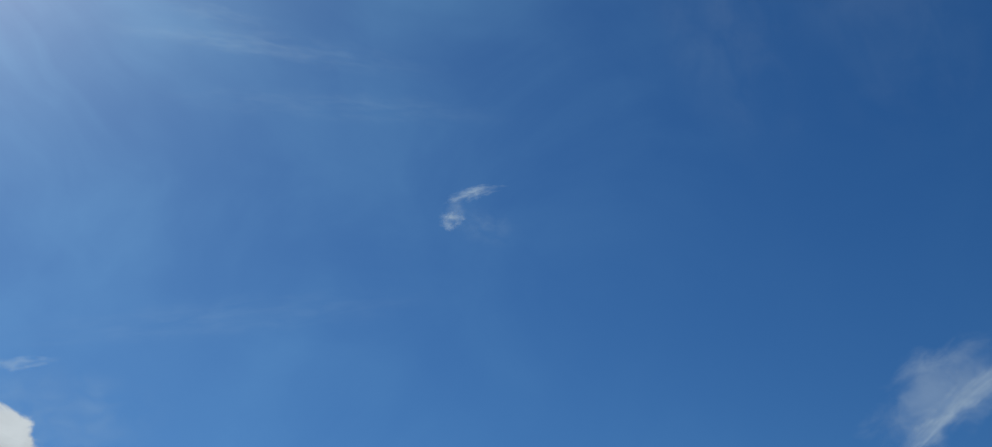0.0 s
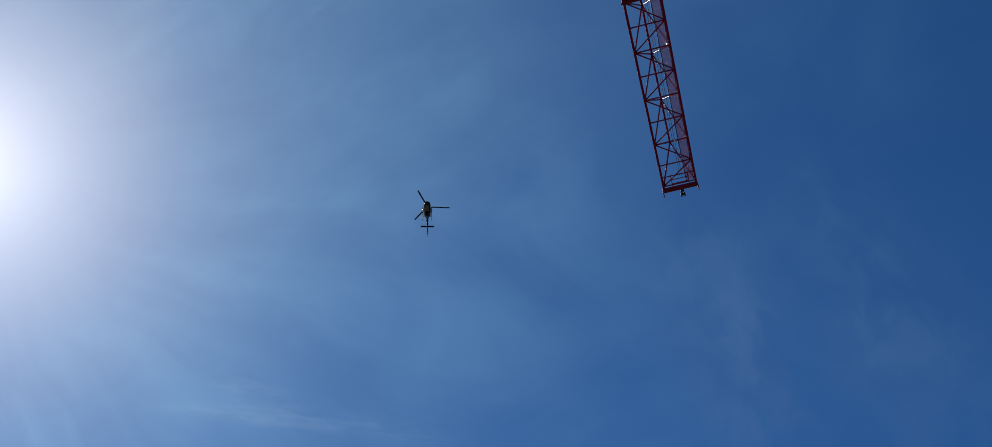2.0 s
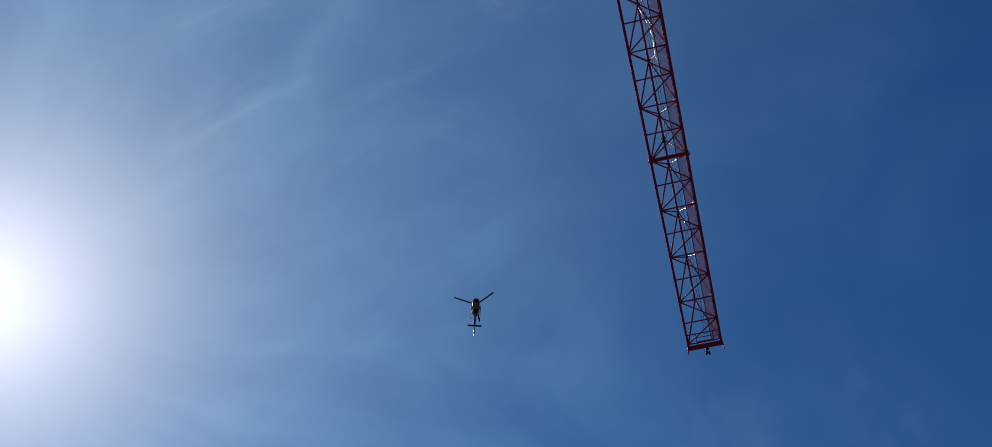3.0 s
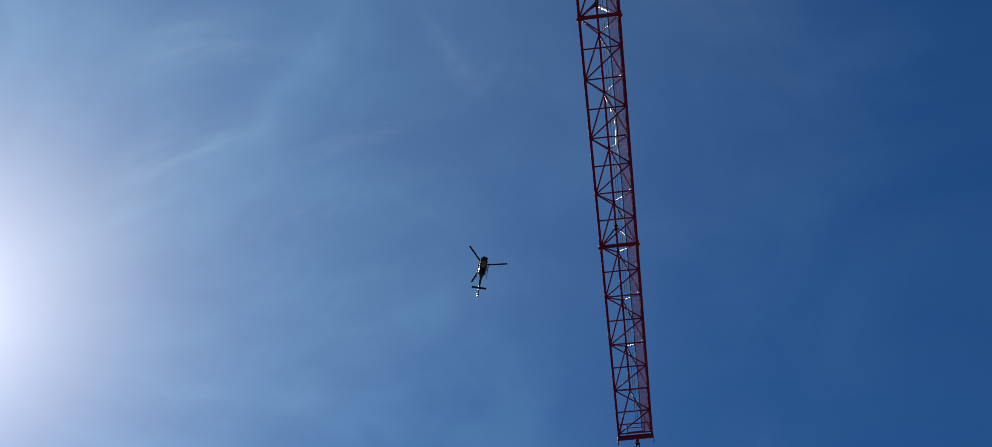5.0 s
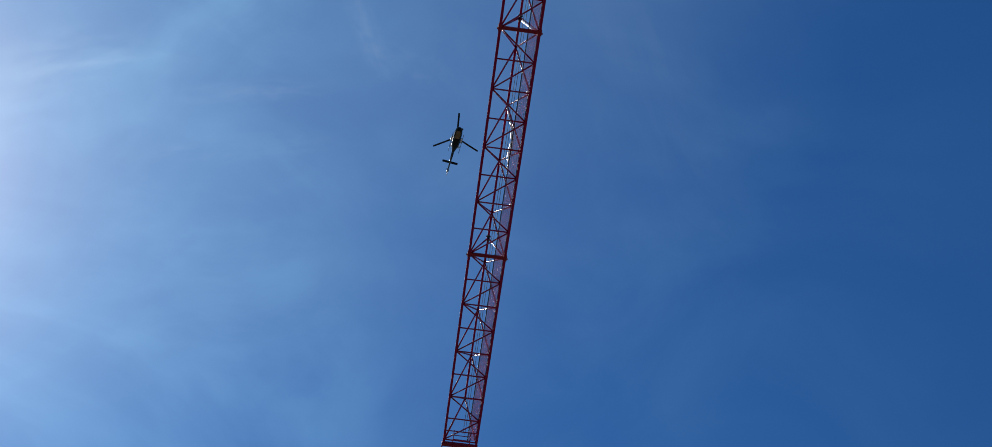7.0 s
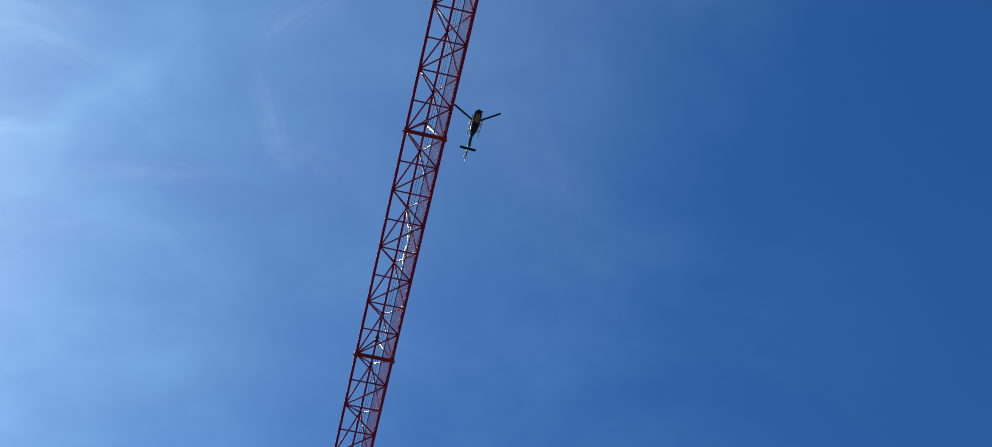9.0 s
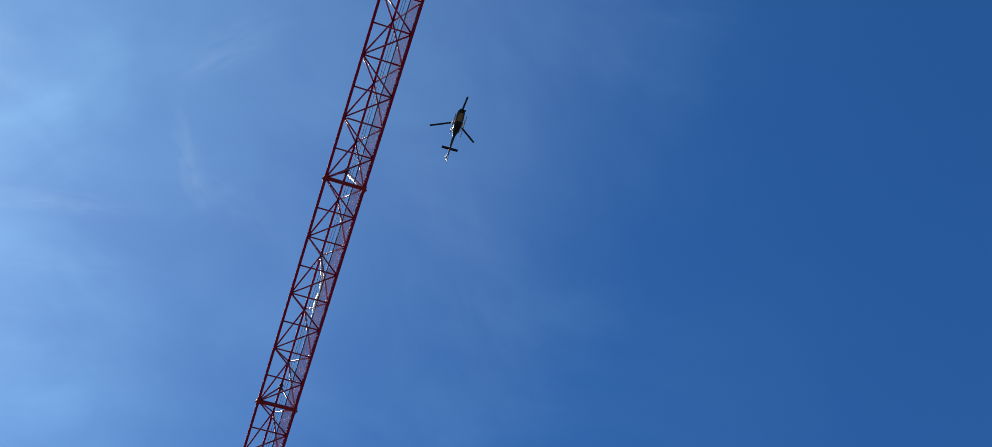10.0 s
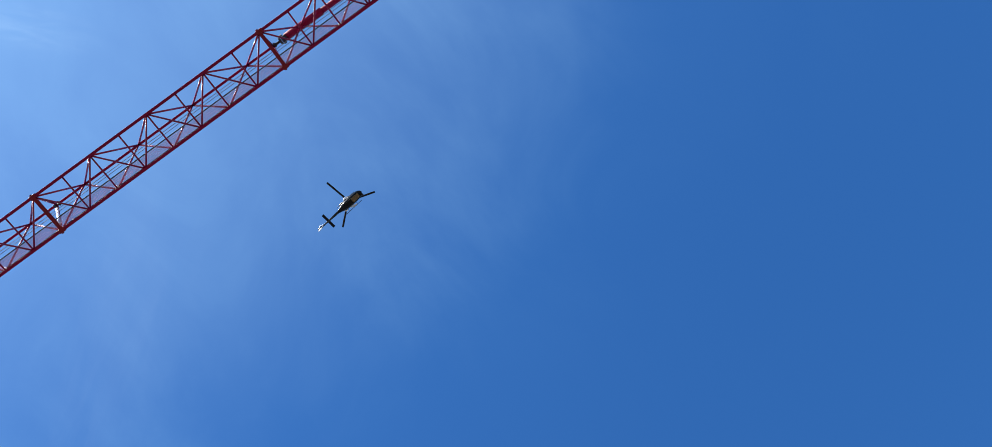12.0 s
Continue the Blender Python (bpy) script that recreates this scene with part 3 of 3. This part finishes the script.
# ---- helicopter ----
def oval(y, w, top, bottom, z=0.0, flat=2.3, k=24):
    """A rounded cross-section of the hull at y."""
    ring = []
    for i in range(k):
        a = 2 * math.pi * i / k
        c, s = math.cos(a), math.sin(a)
        x = w * math.copysign(abs(c) ** (2 / flat), c)
        h = (top if s > 0 else bottom) * abs(s) ** (2 / flat)
        ring.append((x, y, z + math.copysign(h, s)))
    return ring


def blade_mesh():
    bm = bmesh.new()
    rings = []
    for r, chord, thick, lift in ((0.35, 0.11, 0.05, 0.0), (0.8, 0.13, 0.045, 0.01), (1.1, 0.47, 0.035, 0.03), (3.2, 0.47, 0.03, 0.12), (5.2, 0.47, 0.024, 0.24), (5.35, 0.36, 0.015, 0.25)):
        prof = [(-0.30, 0.0), (-0.12, 0.7), (0.12, 1.0), (0.38, 0.8), (0.5, 0.0), (0.38, -0.7), (0.12, -0.8), (-0.12, -0.5)]
        rings.append([(r, c * chord, lift + t * thick) for c, t in prof])
    loft(bm, rings)
    return smooth(mesh_of("blade", bm, BLADE))


def build_helicopter():
    """Nose along +y, rotor hub at the origin."""
    heli = tagged(new("helicopter"), "dark light helicopter with three blades and skids, in flight", "helicopter")
    bm = bmesh.new()
    hull = [oval(3.35, 0.12, 0.10, 0.10, -2.05), oval(3.2, 0.42, 0.28, 0.24, -2.05), oval(2.8, 0.70, 0.62, 0.42, -2.0), oval(2.2, 0.86, 0.98, 0.58, -1.98),
            oval(1.4, 0.93, 1.12, 0.68, -1.95), oval(0.5, 0.93, 1.12, 0.72, -1.93), oval(-0.4, 0.90, 1.0, 0.70, -1.9), oval(-1.2, 0.76, 0.80, 0.56, -1.78),
            oval(-1.9, 0.52, 0.55, 0.38, -1.62), oval(-2.5, 0.33, 0.34, 0.26, -1.5), oval(-3.0, 0.26, 0.24, 0.22, -1.45)]
    loft(bm, [[(x * 0.88, y, z) for x, y, z in ring] for ring in hull])
    part("fuselage", smooth(mesh_of("fuselage", bm, HULL)), HULL, heli, "glossy dark cabin hull")
    bm = bmesh.new()
    loft(bm, [oval(-2.9, 0.27, 0.25, 0.23, -1.45, 2.0, 16), oval(-4.6, 0.20, 0.19, 0.18, -1.36, 2.0, 16), oval(-7.2, 0.12, 0.12, 0.12, -1.25, 2.0, 16)])
    part("tail_boom", smooth(mesh_of("tail_boom", bm, BOOM)), BOOM, heli)
    bm = bmesh.new()
    loft(bm, [oval(1.1, 0.16, 0.10, 0.05, -0.85), oval(0.6, 0.42, 0.42, 0.1, -0.85), oval(-0.4, 0.52, 0.46, 0.3, -0.88), oval(-1.4, 0.48, 0.36, 0.3, -0.92), oval(-2.2, 0.28, 0.22, 0.2, -1.08)])
    part("engine_cowling", smooth(mesh_of("engine_cowling", bm, HULL)), HULL, heli)
    # white bulges added on the hull's shoulders where the sun glints off it
    for s in (-1, 1):
        for y, x, z, size in ((0.10, 0.92, -1.32, 0.42), (-1.15, 0.74, -1.45, 0.36)):
            bm = bmesh.new()
            bmesh.ops.create_uvsphere(bm, u_segments=14, v_segments=10, radius=size, matrix=Matrix.Translation((s * x, y, z)) @ Matrix.Diagonal((0.75, 1.45, 0.9, 1)))
            part("glint_bulge", smooth(mesh_of("glint_bulge", bm, GLINT_WHITE)), GLINT_WHITE, heli, "added white bulge in place of a hull glint")
    bm = bmesh.new()
    tube(bm, (0, -1.9, -0.85), (0.0, -2.75, -0.72), 0.17, 14, 0.15)
    part("exhaust_pipe", bm, DARK, heli)
    # belly
    bm = bmesh.new()
    plate = ((0.95, 0.45, -2.63), (1.4, 0.47, -2.635), (1.9, 0.46, -2.595), (2.3, 0.42, -2.54), (2.6, 0.36, -2.48))
    loft(bm, [[(-w, y, z + 0.09), (-w, y, z - 0.01), (-w * 0.5, y, z - 0.05), (w * 0.5, y, z - 0.05), (w, y, z - 0.01), (w, y, z + 0.09)] for y, w, z in plate])
    part("belly_panel", bm, BELLY, heli, "tan belly panel")
    bm = bmesh.new()
    block(bm, (-0.5, -0.30, -2.68), (0.5, 0.75, -2.60), 0.03)
    part("belly_hatch", bm, HULL, heli)
    bm = bmesh.new()
    bmesh.ops.create_uvsphere(bm, u_segments=14, v_segments=10, radius=0.22, matrix=Matrix.Translation((-0.55, 3.1, -2.28)))
    tube(bm, (-0.55, 3.05, -2.2), (-0.36, 2.8, -2.0), 0.07)
    part("nose_camera", smooth(mesh_of("nose_camera", bm, DARK)), DARK, heli, "dark ball under the nose")
    # glazing
    bm = bmesh.new()
    loft(bm, [[(x * 0.90, y + 0.02, z) for x, y, z in oval(yy, w, t, b, zz)] for yy, w, t, b, zz in
              ((3.12, 0.45, 0.34, 0.02, -2.0), (2.75, 0.72, 0.66, 0.02, -1.95), (2.25, 0.85, 0.98, 0.02, -1.9), (1.9, 0.89, 1.04, 0.02, -1.88))])
    part("windscreen", smooth(mesh_of("windscreen", bm, GLAZING)), GLAZING, heli, "dark tinted curved windscreen")
    for s in (-1, 1):
        for y0, y1 in ((0.75, 1.75), (-0.35, 0.6)):
            bm = bmesh.new()
            block(bm, (s * 0.82 - 0.02, y0, -1.75), (s * 0.82 + 0.02, y1, -1.15), 0.015)
            part("side_window", bm, GLAZING, heli)
    # tail
    bm = bmesh.new()
    loft(bm, [[(x, -5.2 + 0.26 * c, -1.28 + 0.03 * t) for c, t in ((1, 0), (0.5, 1), (-1, 0.2), (-1, -0.2), (0.5, -1))] for x in (-1.6, -0.5, 0.5, 1.6)])
    part("stabiliser", bm, HULL, heli, "dark tail stabiliser")
    for name, pts, mat in (("upper_fin", [(-6.6, -1.2), (-7.3, -1.2), (-7.95, -0.15), (-7.5, -0.15)], FIN), ("lower_fin", [(-6.5, -1.3), (-7.45, -1.3), (-7.85, -2.3), (-7.25, -2.35)], FIN)):
        bm = bmesh.new()
        loft(bm, [[(x, y, z) for y, z in pts] for x in (-0.06, 0.06)])
        bmesh.ops.bevel(bm, geom=list(bm.edges), offset=0.015, segments=1, affect="EDGES")
        part(name, bm, mat, heli, "pale grey tail fin" if mat is FIN else "dark tail fin")
    bm = bmesh.new()
    loft(bm, [oval(-6.6, 0.13, 0.13, 0.13, -1.26, 2, 12), oval(-7.0, 0.22, 0.22, 0.22, -1.26, 2, 12), oval(-7.5, 0.21, 0.22, 0.22, -1.24, 2, 12), oval(-7.85, 0.08, 0.09, 0.09, -1.22, 2, 12)])
    part("tail_cone", smooth(mesh_of("tail_cone", bm, HULL)), HULL, heli)
    bm = bmesh.new()
    tube(bm, (0.05, -6.85, -1.15), (0.36, -6.85, -1.15), 0.05)
    tail_rotor = part("tail_rotor", bm, DARK, heli)
    for a in (0, 180):
        bm = bmesh.new()
        block(bm, (-0.012, -0.09, 0.08), (0.012, 0.09, 0.93), 0.006)
        part("tail_blade", bm, FIN, tail_rotor, m=pose(0.32, -6.85, -1.15, a + 35))
    # skids
    for s in (-1, 1):
        bm = bmesh.new()
        pipe(bm, [(s * 1.08, 2.35, -2.95), (s * 1.08, 2.05, -3.1), (s * 1.08, -1.2, -3.1), (s * 1.08, -1.9, -3.05)], 0.05, 8)
        skid = part("skid", smooth(mesh_of("skid", bm, DARK)), DARK, heli, "dark landing skid")
        for y in (1.35, -0.75):
            bm = bmesh.new()
            pipe(bm, [(s * 1.08, y, -3.08), (s * 0.98, y, -2.75), (s * 0.45, y, -2.55)], 0.04, 8)
            part("skid_strut", bm, DARK, skid)
        bm = bmesh.new()
        block(bm, (s * 1.03 - 0.12, 0.3, -2.86), (s * 1.03 + 0.12, 1.2, -2.80), 0.01)
        part("step_board", bm, ALLOY, skid, "pale metal step")
    # rotor
    bm = bmesh.new()
    tube(bm, (0, 0, -0.9), (0, 0, -0.02), 0.11, 12)
    part("rotor_mast", bm, DARK, heli)
    bm = bmesh.new()
    tube(bm, (0, 0, -0.07), (0, 0, 0.07), 0.30, 14, 0.22)
    rotor = part("main_rotor", bm, DARK, heli, "three-bladed main rotor")
    blade = blade_mesh()
    for i in range(3):
        part("blade", blade, BLADE, rotor, m=pose(0, 0, 0, 0, 0, 120 * i))
    return heli, rotor, tail_rotor


build_crane()
HELI, ROTOR, TAIL_ROTOR = build_helicopter()


def motions():
    """The helicopter flies over, its rotor turning clockwise seen from above at 387 turns a minute."""
    walk(HELI, [(t, pose(x, y, HELI_Z, HELI_PITCH, HELI_ROLL, turn)) for t, x, y, turn in FLIGHT])
    times = [i / FPS for i in range(12 * FPS + 1)]
    course = np.interp(times, [r[0] for r in FLIGHT], [r[3] for r in FLIGHT])
    slip = np.interp(times, [r[0] for r in SLIP], [r[1] for r in SLIP])
    walk(ROTOR, [(t, pose(0, 0, 0, 0, 0, SPIN_START - SPIN * t + s - c)) for t, s, c in zip(times, slip, course)])
    walk(TAIL_ROTOR, [(t, Matrix.Translation((0, -6.85, -1.15)) @ pose(0, 0, 0, 84 * i) @ Matrix.Translation((0, 6.85, 1.15))) for i, t in enumerate(times)])


motions()
